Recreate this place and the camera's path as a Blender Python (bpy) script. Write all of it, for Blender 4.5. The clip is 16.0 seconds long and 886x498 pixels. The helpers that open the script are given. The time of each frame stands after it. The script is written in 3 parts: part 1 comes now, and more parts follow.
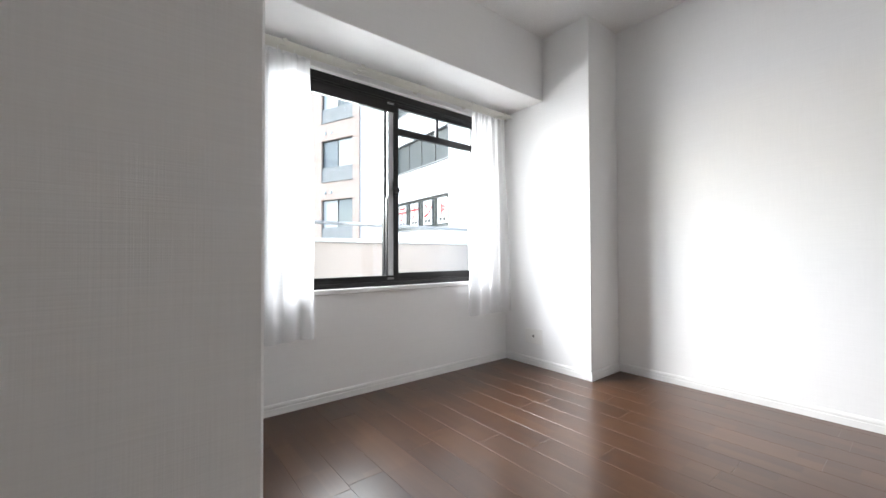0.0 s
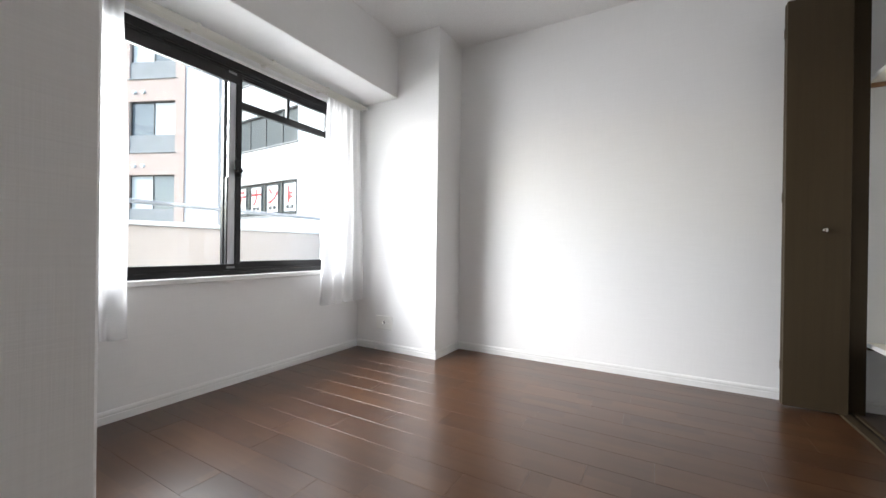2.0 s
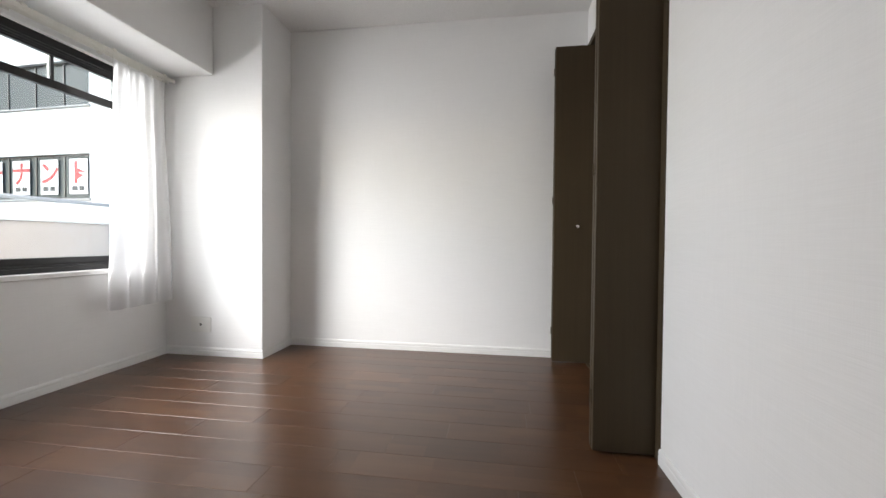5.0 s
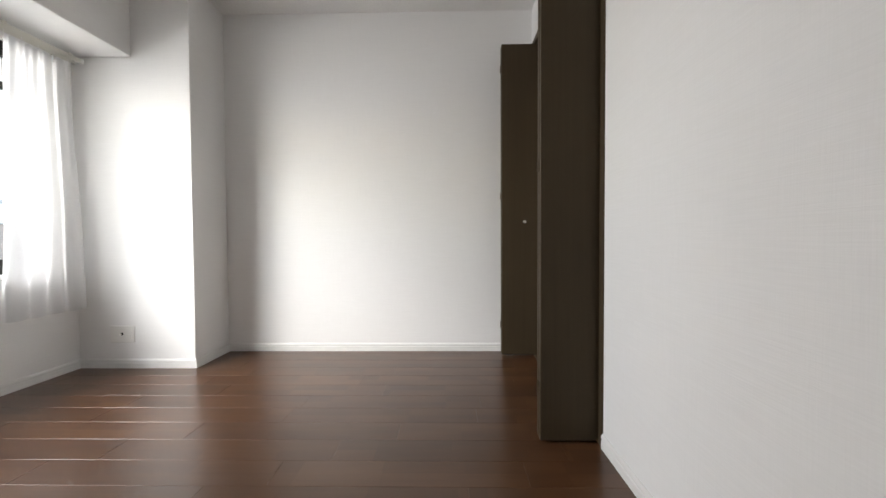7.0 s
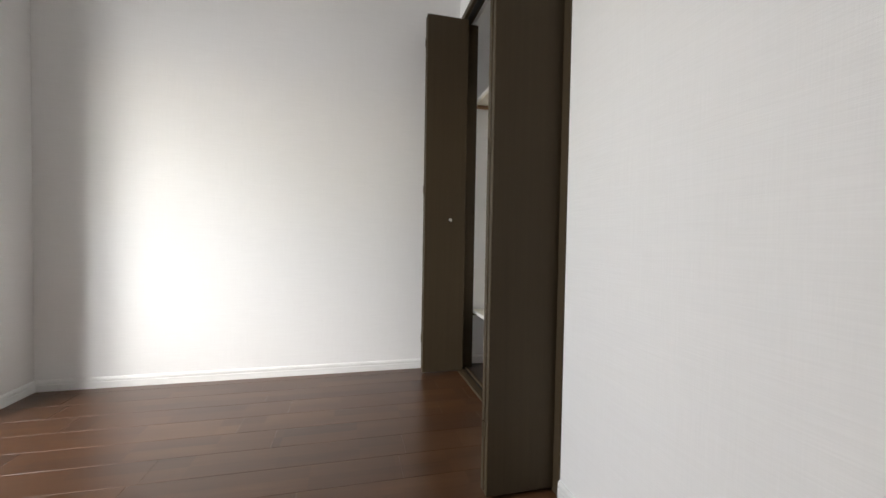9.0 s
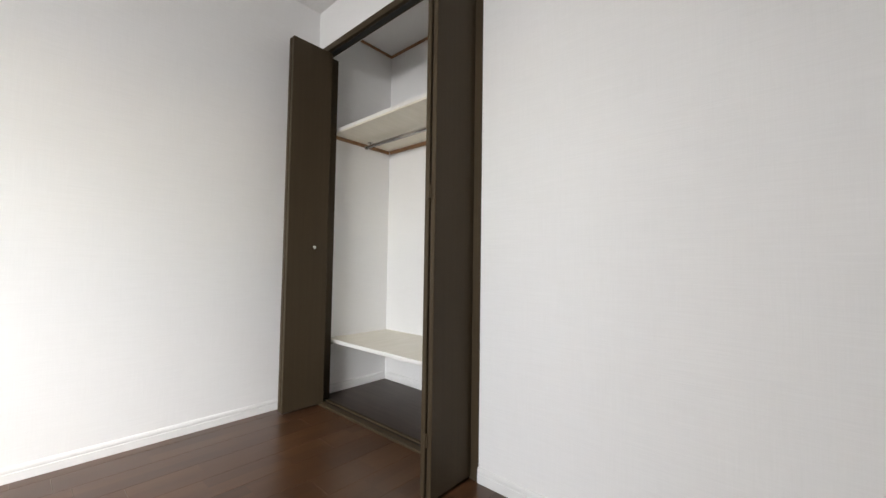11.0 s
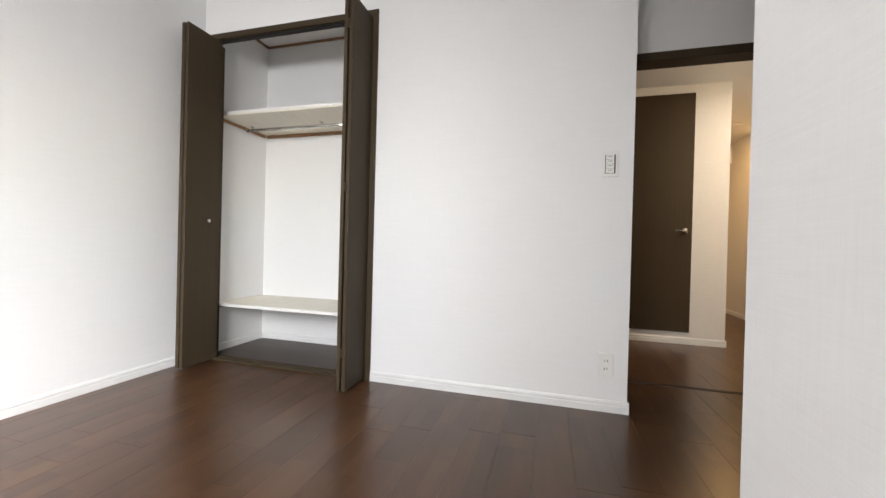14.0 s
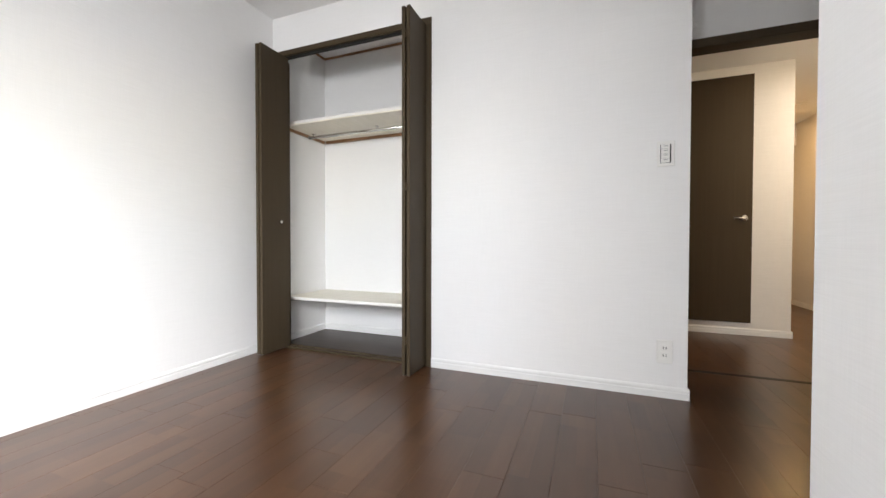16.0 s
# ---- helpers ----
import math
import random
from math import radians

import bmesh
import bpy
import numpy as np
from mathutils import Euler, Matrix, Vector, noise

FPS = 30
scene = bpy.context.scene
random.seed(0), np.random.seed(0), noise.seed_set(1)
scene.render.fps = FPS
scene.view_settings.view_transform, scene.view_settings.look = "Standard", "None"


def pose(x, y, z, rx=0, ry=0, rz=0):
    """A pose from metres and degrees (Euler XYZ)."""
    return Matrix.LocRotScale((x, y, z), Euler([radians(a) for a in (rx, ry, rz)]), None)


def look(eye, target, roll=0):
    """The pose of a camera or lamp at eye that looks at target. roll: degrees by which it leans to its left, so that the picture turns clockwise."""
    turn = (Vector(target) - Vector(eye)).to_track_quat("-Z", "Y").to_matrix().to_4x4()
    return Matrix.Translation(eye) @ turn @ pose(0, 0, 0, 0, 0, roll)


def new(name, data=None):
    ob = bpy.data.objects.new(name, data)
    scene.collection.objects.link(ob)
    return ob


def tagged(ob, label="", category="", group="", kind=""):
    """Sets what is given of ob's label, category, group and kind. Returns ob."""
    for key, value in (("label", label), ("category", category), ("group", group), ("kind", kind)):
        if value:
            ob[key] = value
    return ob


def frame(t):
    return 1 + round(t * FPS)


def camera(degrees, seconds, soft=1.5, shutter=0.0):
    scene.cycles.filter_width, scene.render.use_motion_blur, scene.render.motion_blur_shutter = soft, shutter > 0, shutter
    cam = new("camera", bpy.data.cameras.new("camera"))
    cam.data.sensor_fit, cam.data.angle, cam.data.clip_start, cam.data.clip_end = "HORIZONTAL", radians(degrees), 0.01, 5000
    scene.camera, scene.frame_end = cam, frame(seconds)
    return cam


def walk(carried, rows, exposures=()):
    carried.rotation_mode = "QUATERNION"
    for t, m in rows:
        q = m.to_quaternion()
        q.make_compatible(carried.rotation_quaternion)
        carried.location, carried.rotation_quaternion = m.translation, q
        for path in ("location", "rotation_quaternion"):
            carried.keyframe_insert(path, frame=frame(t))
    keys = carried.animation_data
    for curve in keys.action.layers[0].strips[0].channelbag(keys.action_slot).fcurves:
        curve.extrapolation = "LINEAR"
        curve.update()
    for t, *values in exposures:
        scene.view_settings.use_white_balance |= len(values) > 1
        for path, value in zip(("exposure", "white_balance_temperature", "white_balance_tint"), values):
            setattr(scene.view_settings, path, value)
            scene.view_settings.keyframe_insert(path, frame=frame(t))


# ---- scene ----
cam = camera(99.0, 16.0)
PATH = [
    (0, (-0.888, -2.777, 0.859), (-2.456, -1.536, 0.893), -0.2),
    (0.5, (-0.884, -2.794, 0.852), (-2.335, -1.419, 0.882), 0.3),
    (1, (-0.882, -2.82, 0.844), (-2.188, -1.305, 0.851), 1.0),
    (1.5, (-0.872, -2.829, 0.836), (-2.031, -1.199, 0.829), 0.9),
    (2, (-0.842, -2.842, 0.839), (-1.827, -1.102, 0.836), 0.8),
    (2.5, (-0.77, -2.868, 0.836), (-1.576, -1.038, 0.828), 0.0),
    (3, (-0.688, -2.849, 0.841), (-1.393, -0.978, 0.825), -0.5),
    (3.5, (-0.664, -2.865, 0.844), (-1.257, -0.955, 0.836), -0.8),
    (4, (-0.648, -2.879, 0.852), (-1.125, -0.937, 0.839), -0.5),
    (6.5, (-0.621, -2.853, 0.843), (-0.707, -0.856, 0.787), 0.4),
    (7, (-0.614, -2.835, 0.844), (-0.647, -0.836, 0.791), -0.3),
    (7.5, (-0.615, -2.758, 0.855), (-0.562, -0.76, 0.788), -0.4),
    (8, (-0.613, -2.638, 0.858), (-0.462, -0.646, 0.776), -0.3),
    (8.5, (-0.626, -2.514, 0.864), (-0.333, -0.538, 0.774), 0.3),
    (9, (-0.672, -2.422, 0.842), (-0.204, -0.478, 0.791), 1.0),
    (11.5, (-1.431, -2.241, 0.869), (0.226, -1.124, 0.948), 0.1),
    (12, (-1.575, -2.274, 0.85), (0.187, -1.328, 0.895), -0.6),
    (12.5, (-1.728, -2.305, 0.835), (0.104, -1.503, 0.828), -0.5),
    (13, (-1.865, -2.336, 0.833), (0.015, -1.653, 0.792), 0.3),
    (13.5, (-2.007, -2.342, 0.841), (-0.094, -1.756, 0.81), 1.3),
    (14, (-2.108, -2.354, 0.829), (-0.181, -1.818, 0.817), 1.5),
    (14.5, (-2.179, -2.359, 0.826), (-0.252, -1.822, 0.818), 1.1),
    (15, (-2.219, -2.361, 0.822), (-0.301, -1.794, 0.807), 0.3),
    (15.5, (-2.246, -2.324, 0.817), (-0.345, -1.701, 0.792), 0.2),
    (16, (-2.262, -2.289, 0.814), (-0.398, -1.563, 0.778), 0.1),
]
walk(cam, [(t, look(eye, target, roll)) for t, eye, target, roll in PATH], exposures=[(0.0, 2.55, 6450, 12), (4.0, 2.35, 6600, 12), (7.0, 2.32, 6850, 12), (9.2, 2.42, 6800, 12), (11.5, 2.55, 6750, 12), (12.5, 2.58, 6800, 13), (13.5, 2.75, 6800, 13), (14.5, 2.83, 6600, 12), (16.0, 2.87, 6600, 12)])

# ---- world and light ----
world = bpy.data.worlds.new("sky")
scene.world = world
world.use_nodes = True
_wn = world.node_tree.nodes
_sky = _wn.new("ShaderNodeTexSky")
_sky.sky_type = "NISHITA"
_sky.sun_disc = False
_sky.sun_elevation = radians(31)
_sky.sun_rotation = radians(227)
_sky.air_density, _sky.dust_density, _sky.ozone_density = 0.8, 0.8, 0.3
world.node_tree.links.new(_sky.outputs[0], _wn["Background"].inputs[0])
_wn["Background"].inputs[1].default_value = 0.15

# bright hazy sky round the sun, south-west of the window
sun = new("sun", bpy.data.lights.new("sun", "SUN"))
sun.data.energy, sun.data.angle, sun.data.color = 1.2, radians(42), (0.92, 0.965, 1.0)
sun.matrix_world = look((-7.3, -6.8, 6.0), (0.0, 0.0, 0.0))


def lamp(name, at, energy, size, colour):
    ob = new(name, bpy.data.lights.new(name, "AREA"))
    ob.data.energy, ob.data.shape, ob.data.size, ob.data.color = energy, "DISK", size, colour
    ob.matrix_world = pose(*at)
    return ob


WARM = (1.0, 0.60, 0.24)
lamp("downlight_glow", (1.05, -4.45, 2.33), 3.0, 0.09, (1.0, 0.84, 0.62))
lamp("downlight_glow", (3.1, -4.45, 2.33), 1.5, 0.09, WARM)

# the sky's light through the window
skylight = new("window_daylight", bpy.data.lights.new("window_daylight", "AREA"))
skylight.data.shape, skylight.data.size, skylight.data.size_y = "RECTANGLE", 0.9, 1.5
skylight.data.energy, skylight.data.color = 24, (0.95, 0.98, 1.0)
skylight.matrix_world = pose(-3.85, -1.74, 1.66, 0, -66, 28)


# ---- materials ----
def material(name, colour, rough=0.5, metal=0.0, spec=0.5):
    m = bpy.data.materials.new(name)
    m.use_nodes = True
    b = m.node_tree.nodes["Principled BSDF"]
    b.inputs["Base Color"].default_value = (*colour, 1)
    b.inputs["Roughness"].default_value = rough
    b.inputs["Metallic"].default_value = metal
    b.inputs["Specular IOR Level"].default_value = spec
    return m


def nd(m, kind, **sockets):
    n = m.node_tree.nodes.new(kind)
    for k, v in sockets.items():
        n.inputs[k.replace("_", " ")].default_value = v
    return n


def ln(m, a, b):
    m.node_tree.links.new(a, b)


def coords(m, scale, source="Object"):
    """Coordinates stretched by scale."""
    tc = m.node_tree.nodes.new("ShaderNodeTexCoord") if source == "Object" else m.node_tree.nodes.new("ShaderNodeNewGeometry")
    mp = nd(m, "ShaderNodeMapping")
    mp.inputs["Scale"].default_value = scale
    mp.inputs["Location"].default_value = (0.31, 0.73, 0.37)
    ln(m, tc.outputs["Object" if source == "Object" else "Position"], mp.inputs["Vector"])
    return mp.outputs[0]


def noise_tex(m, scale, detail=2.0, source="World", rough=0.5):
    n = nd(m, "ShaderNodeTexNoise", Scale=1.0, Detail=detail, Roughness=rough)
    ln(m, coords(m, scale, source), n.inputs["Vector"])
    return n.outputs["Fac"]


def maths(m, op, a, b):
    n = m.node_tree.nodes.new("ShaderNodeMath")
    n.operation = op
    for s, v in zip(n.inputs, (a, b)):
        if isinstance(v, (int, float)):
            s.default_value = v
        else:
            ln(m, v, s)
    return n.outputs[0]


def ramp(m, fac, stops):
    n = m.node_tree.nodes.new("ShaderNodeValToRGB")
    e = n.color_ramp.elements
    while len(e) < len(stops):
        e.new(0.5)
    for el, (p, c) in zip(e, stops):
        el.position, el.color = p, (*c, 1)
    ln(m, fac, n.inputs[0])
    return n.outputs[0]


def bump(m, height, strength, distance):
    b = m.node_tree.nodes["Principled BSDF"]
    n = nd(m, "ShaderNodeBump", Strength=strength, Distance=distance)
    ln(m, height, n.inputs["Height"])
    ln(m, n.outputs[0], b.inputs["Normal"])


def base(m, colour, rough=None):
    b = m.node_tree.nodes["Principled BSDF"]
    ln(m, colour, b.inputs["Base Color"])
    if rough is not None:
        ln(m, rough, b.inputs["Roughness"])


def wallpaper(name, low, high):
    """White vinyl wallpaper embossed with an uneven linen weave."""
    m = material(name, high, 0.62, 0, 0.3)
    weft = noise_tex(m, (9, 9, 420), 2)
    warp = noise_tex(m, (420, 420, 9), 2)
    patch = maths(m, "ADD", 0.22, maths(m, "MULTIPLY", noise_tex(m, (5, 5, 5), 2), 0.8))
    weave = maths(m, "ADD", maths(m, "MULTIPLY", weft, patch), maths(m, "MULTIPLY", warp, maths(m, "SUBTRACT", 1.0, patch)))
    base(m, ramp(m, weave, [(0.3, low), (0.68, high)]))
    bump(m, weave, 0.30, 0.0012)
    return m


WALL = wallpaper("wallpaper", (0.822, 0.816, 0.806), (0.865, 0.859, 0.850))
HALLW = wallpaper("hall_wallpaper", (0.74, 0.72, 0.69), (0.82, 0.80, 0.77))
CEIL = material("ceiling_paper", (0.8, 0.79, 0.775), 0.8, 0, 0.2)
_c = noise_tex(CEIL, (160, 160, 160), 3)
base(CEIL, ramp(CEIL, _c, [(0.35, (0.81, 0.80, 0.79)), (0.65, (0.86, 0.85, 0.84))]))
bump(CEIL, _c, 0.25, 0.0015)

TRIM = material("white_trim", (0.82, 0.815, 0.80), 0.42)
bump(TRIM, noise_tex(TRIM, (60, 60, 60), 3), 0.05, 0.001)
base(TRIM, ramp(TRIM, noise_tex(TRIM, (9, 9, 40), 3), [(0.3, (0.78, 0.775, 0.76)), (0.7, (0.84, 0.835, 0.82))]))


def plank_wood():
    m = material("walnut_plank", (0.1, 0.05, 0.025), 0.3, 0, 0.5)
    info = m.node_tree.nodes.new("ShaderNodeObjectInfo")
    tc = m.node_tree.nodes.new("ShaderNodeNewGeometry")
    sep = nd(m, "ShaderNodeSeparateXYZ")
    ln(m, tc.outputs["Position"], sep.inputs[0])
    # each board is printed with staves about 0.3 m long and 75 mm wide
    sx = maths(m, "FLOOR", maths(m, "ADD", maths(m, "DIVIDE", sep.outputs["X"], 0.303), maths(m, "MULTIPLY", info.outputs["Random"], 7.3)), 0)
    sy = maths(m, "FLOOR", maths(m, "DIVIDE", maths(m, "ADD", sep.outputs["Y"], 0.07), 0.075), 0)
    comb = nd(m, "ShaderNodeCombineXYZ")
    ln(m, sx, comb.inputs[0])
    ln(m, sy, comb.inputs[1])
    wn = m.node_tree.nodes.new("ShaderNodeTexWhiteNoise")
    ln(m, comb.outputs[0], wn.inputs["Vector"])
    grain = noise_tex(m, (2.2, 60, 2), 3, "World", 0.6)
    cloud = noise_tex(m, (2.6, 13, 3), 3)
    t = maths(m, "ADD", maths(m, "MULTIPLY", wn.outputs["Value"], 0.16), maths(m, "MULTIPLY", grain, 0.16))
    t = maths(m, "ADD", maths(m, "ADD", t, 0.10), maths(m, "MULTIPLY", cloud, 0.30))
    t = maths(m, "ADD", t, maths(m, "MULTIPLY", info.outputs["Random"], 0.12))
    col = ramp(m, t, [(0.15, (0.026, 0.0115, 0.0055)), (0.48, (0.076, 0.033, 0.014)), (0.85, (0.150, 0.072, 0.032))])
    base(m, col)
    m.node_tree.nodes["Principled BSDF"].inputs["Roughness"].default_value = 0.30
    b = m.node_tree.nodes["Principled BSDF"]
    b.inputs["Coat Weight"].default_value = 0.15
    b.inputs["Coat Roughness"].default_value = 0.24
    return m


PLANK = plank_wood()
SUBFLOOR = material("subfloor", (0.02, 0.01, 0.006), 0.8)


def brown_door():
    """Dark olive-brown wood-grain sheet."""
    m = material("brown_door_sheet", (0.08, 0.06, 0.036), 0.55, 0, 0.2)
    g = noise_tex(m, (70, 70, 1.6), 4, "World", 0.6)
    c = noise_tex(m, (3, 3, 1.2), 2)
    t = maths(m, "ADD", maths(m, "MULTIPLY", g, 0.6), maths(m, "MULTIPLY", c, 0.4))
    base(m, ramp(m, t, [(0.25, (0.052, 0.0365, 0.0205)), (0.75, (0.065, 0.046, 0.026))]))
    bump(m, g, 0.10, 0.0006)
    return m


DOOR = brown_door()
DARKGAP = material("dark_track", (0.012, 0.010, 0.008), 0.6)
FRAME = material("black_aluminium", (0.014, 0.013, 0.013), 0.38, 0.25)
bump(FRAME, noise_tex(FRAME, (300, 300, 300), 2), 0.05, 0.0004)
ALU = material("worn_aluminium", (0.55, 0.56, 0.57), 0.35, 0.8)
base(ALU, ramp(ALU, noise_tex(ALU, (60, 60, 6), 3), [(0.3, (0.45, 0.46, 0.47)), (0.7, (0.62, 0.63, 0.64))]))
CHROME = material("satin_chrome", (0.72, 0.70, 0.67), 0.22, 1.0)
PLATE = material("white_plastic", (0.84, 0.83, 0.80), 0.35)
SLOT = material("socket_slot", (0.03, 0.03, 0.03), 0.5)
GREYP = material("grey_plastic", (0.30, 0.30, 0.31), 0.4)
RAILW = material("ivory_rail", (0.74, 0.72, 0.66), 0.4)
SHELF = material("cream_shelf", (0.80, 0.75, 0.63), 0.38)
base(SHELF, ramp(SHELF, noise_tex(SHELF, (6, 40, 6), 3), [(0.3, (0.77, 0.72, 0.60)), (0.7, (0.83, 0.78, 0.67))]))
SHELFW = material("white_shelf_edge", (0.83, 0.81, 0.77), 0.4)
CLEAT = material("brown_wood_cleat", (0.22, 0.10, 0.045), 0.5)
base(CLEAT, ramp(CLEAT, noise_tex(CLEAT, (20, 20, 90), 4), [(0.3, (0.22, 0.11, 0.05)), (0.7, (0.36, 0.19, 0.09))]))
CLOFLOOR = material("closet_floor_sheet", (0.05, 0.035, 0.028), 0.45)
base(CLOFLOOR, ramp(CLOFLOOR, noise_tex(CLOFLOOR, (40, 4, 4), 4), [(0.3, (0.040, 0.028, 0.022)), (0.7, (0.065, 0.046, 0.036))]))


def clear_glass():
    m = bpy.data.materials.new("window_glass")
    m.use_nodes = True
    t = m.node_tree
    t.nodes.remove(t.nodes["Principled BSDF"])
    tr = nd(m, "ShaderNodeBsdfTransparent", Color=(0.86, 0.89, 0.88, 1))
    gl = nd(m, "ShaderNodeBsdfGlossy", Roughness=0.02)
    lw = nd(m, "ShaderNodeLayerWeight", Blend=0.5)
    mx = t.nodes.new("ShaderNodeMixShader")
    ln(m, maths(m, "ADD", 0.03, maths(m, "MULTIPLY", maths(m, "POWER", lw.outputs["Facing"], 5.0), 0.6)), mx.inputs[0])
    ln(m, tr.outputs[0], mx.inputs[1])
    ln(m, gl.outputs[0], mx.inputs[2])
    ln(m, mx.outputs[0], t.nodes["Material Output"].inputs[0])
    return m


GLASS = clear_glass()


def sheer():
    m = bpy.data.materials.new("sheer_curtain")
    m.use_nodes = True
    t = m.node_tree
    t.nodes.remove(t.nodes["Principled BSDF"])
    df = nd(m, "ShaderNodeBsdfDiffuse", Color=(0.88, 0.88, 0.88, 1))
    tl = nd(m, "ShaderNodeBsdfTranslucent", Color=(0.88, 0.88, 0.88, 1))
    tr = nd(m, "ShaderNodeBsdfTransparent", Color=(1, 1, 1, 1))
    a, b = t.nodes.new("ShaderNodeMixShader"), t.nodes.new("ShaderNodeMixShader")
    a.inputs[0].default_value = 0.5
    ln(m, df.outputs[0], a.inputs[1])
    ln(m, tl.outputs[0], a.inputs[2])
    weave = noise_tex(m, (500, 500, 500), 1)
    ln(m, maths(m, "ADD", 0.68, maths(m, "MULTIPLY", weave, 0.3)), b.inputs[0])
    ln(m, tr.outputs[0], b.inputs[1])
    ln(m, a.outputs[0], b.inputs[2])
    ln(m, b.outputs[0], t.nodes["Material Output"].inputs[0])
    return m


SHEER = sheer()


def masonry(name, low, high, scale=3.0):
    m = material(name, high, 0.8)
    g = noise_tex(m, (scale, scale, scale), 5)
    f = noise_tex(m, (40, 40, 40), 3)
    t = maths(m, "ADD", maths(m, "MULTIPLY", g, 0.7), maths(m, "MULTIPLY", f, 0.3))
    base(m, ramp(m, t, [(0.3, low), (0.7, high)]))
    bump(m, f, 0.3, 0.004)
    return m


WHITEWALL = masonry("white_render", (0.66, 0.65, 0.64), (0.76, 0.75, 0.74))
ORANGE = masonry("salmon_tile", (0.56, 0.415, 0.345), (0.62, 0.47, 0.395))
PARAPET = masonry("pinkish_parapet_paint", (0.40, 0.335, 0.305), (0.46, 0.39, 0.36))
PALEWALL = masonry("pale_side_render", (0.76, 0.70, 0.66), (0.83, 0.77, 0.73))
CONCRETE = masonry("grey_concrete", (0.28, 0.28, 0.27), (0.38, 0.37, 0.36))
ASPHALT = masonry("asphalt", (0.04, 0.04, 0.04), (0.06, 0.06, 0.06), 0.6)
# grey base colour stands in for haze and sky reflected in the panes
FARGLASS = material("sky_washed_window_glass", (0.20, 0.22, 0.215), 0.12)
OFFGLASS = material("dark_office_glass", (0.055, 0.065, 0.065), 0.35, 0, 0.1)
BLIND = material("pale_blind", (0.68, 0.68, 0.64), 0.6)
PAPER = material("white_paper_sign", (0.82, 0.81, 0.79), 0.6)
RED = material("red_print", (0.38, 0.03, 0.03), 0.6)
BLACKP = material("black_print", (0.03, 0.03, 0.03), 0.6)


# ---- mesh helpers ----
def blk(bm, a, b, bevel=0.0, segments=1):
    """Adds a box between two corners, with rounded edges."""
    lo = [min(p, q) for p, q in zip(a, b)]
    hi = [max(p, q) for p, q in zip(a, b)]
    m = Matrix.Translation([(p + q) / 2 for p, q in zip(lo, hi)]) @ Matrix.Diagonal([q - p for p, q in zip(lo, hi)] + [1])
    r = bmesh.ops.create_cube(bm, size=1, matrix=m)
    if bevel:
        edges = list({e for v in r["verts"] for e in v.link_edges})
        bmesh.ops.bevel(bm, geom=edges, offset=bevel, segments=segments, profile=0.5, affect="EDGES")
    return bm


def tube(bm, p, q, r, r2=None, n=16):
    p, q = Vector(p), Vector(q)
    d = q - p
    m = Matrix.Translation((p + q) / 2) @ d.to_track_quat("Z", "Y").to_matrix().to_4x4()
    bmesh.ops.create_cone(bm, cap_ends=True, segments=n, radius1=r, radius2=r if r2 is None else r2, depth=d.length, matrix=m)
    return bm


def extruded(bm, outline, start, end, out):
    """A profile of (distance out, height) pairs, run along a straight line on the floor."""
    s, e, o = Vector(start), Vector(end), Vector(out)
    rings = [[bm.verts.new(c + o * d + Vector((0, 0, h))) for d, h in outline] for c in (s, e)]
    n = len(outline)
    for i in range(n):
        bm.faces.new((rings[0][i], rings[0][(i + 1) % n], rings[1][(i + 1) % n], rings[1][i]))
    bm.faces.new(rings[0][::-1])
    bm.faces.new(rings[1])
    bmesh.ops.recalc_face_normals(bm, faces=bm.faces)
    return bm


def to_mesh(name, bm, mat, smooth=False):
    me = bpy.data.meshes.new(name)
    bm.to_mesh(me)
    bm.free()
    me.materials.append(mat)
    if smooth:
        for p in me.polygons:
            p.use_smooth = True
    return me


def part(name, bm, mat, parent, label="", smooth=False):
    ob = new(name, to_mesh(name, bm, mat, smooth))
    ob.parent = parent
    if label:
        tagged(ob, label)
    return ob


def thing(name, at, label, category, group=""):
    ob = new(name)
    ob.empty_display_size = 0.05
    ob.matrix_world = Matrix.Translation(at)
    return tagged(ob, label, category, group)


def struct(name, boxes, mat, label="", category="", bevel=0.0):
    bm = bmesh.new()
    for a, b in boxes:
        blk(bm, a, b, bevel)
    return tagged(new(name, to_mesh(name, bm, mat)), label, category, "", "structure")


def local(ob, a):
    """A world point seen from the thing's base."""
    return Vector(a) - ob.matrix_world.translation


def lbox(ob, bm, a, b, bevel=0.0, segments=1):
    return blk(bm, local(ob, a), local(ob, b), bevel, segments)


# ---- plan ----
H = 2.52
XW, XP, YP = -3.067, -2.291, -0.38       # window wall, pillar side, pillar front
YS, XB = -2.658, -1.397                # south wall and the end of it
YE = -2.760                            # end of the closet wall
XD = 0.527                             # door plane
HH = 2.36                              # hall ceiling
WY0, WY1, WZ0, WZ1 = -2.29, -0.62, 0.66, 1.955   # window opening

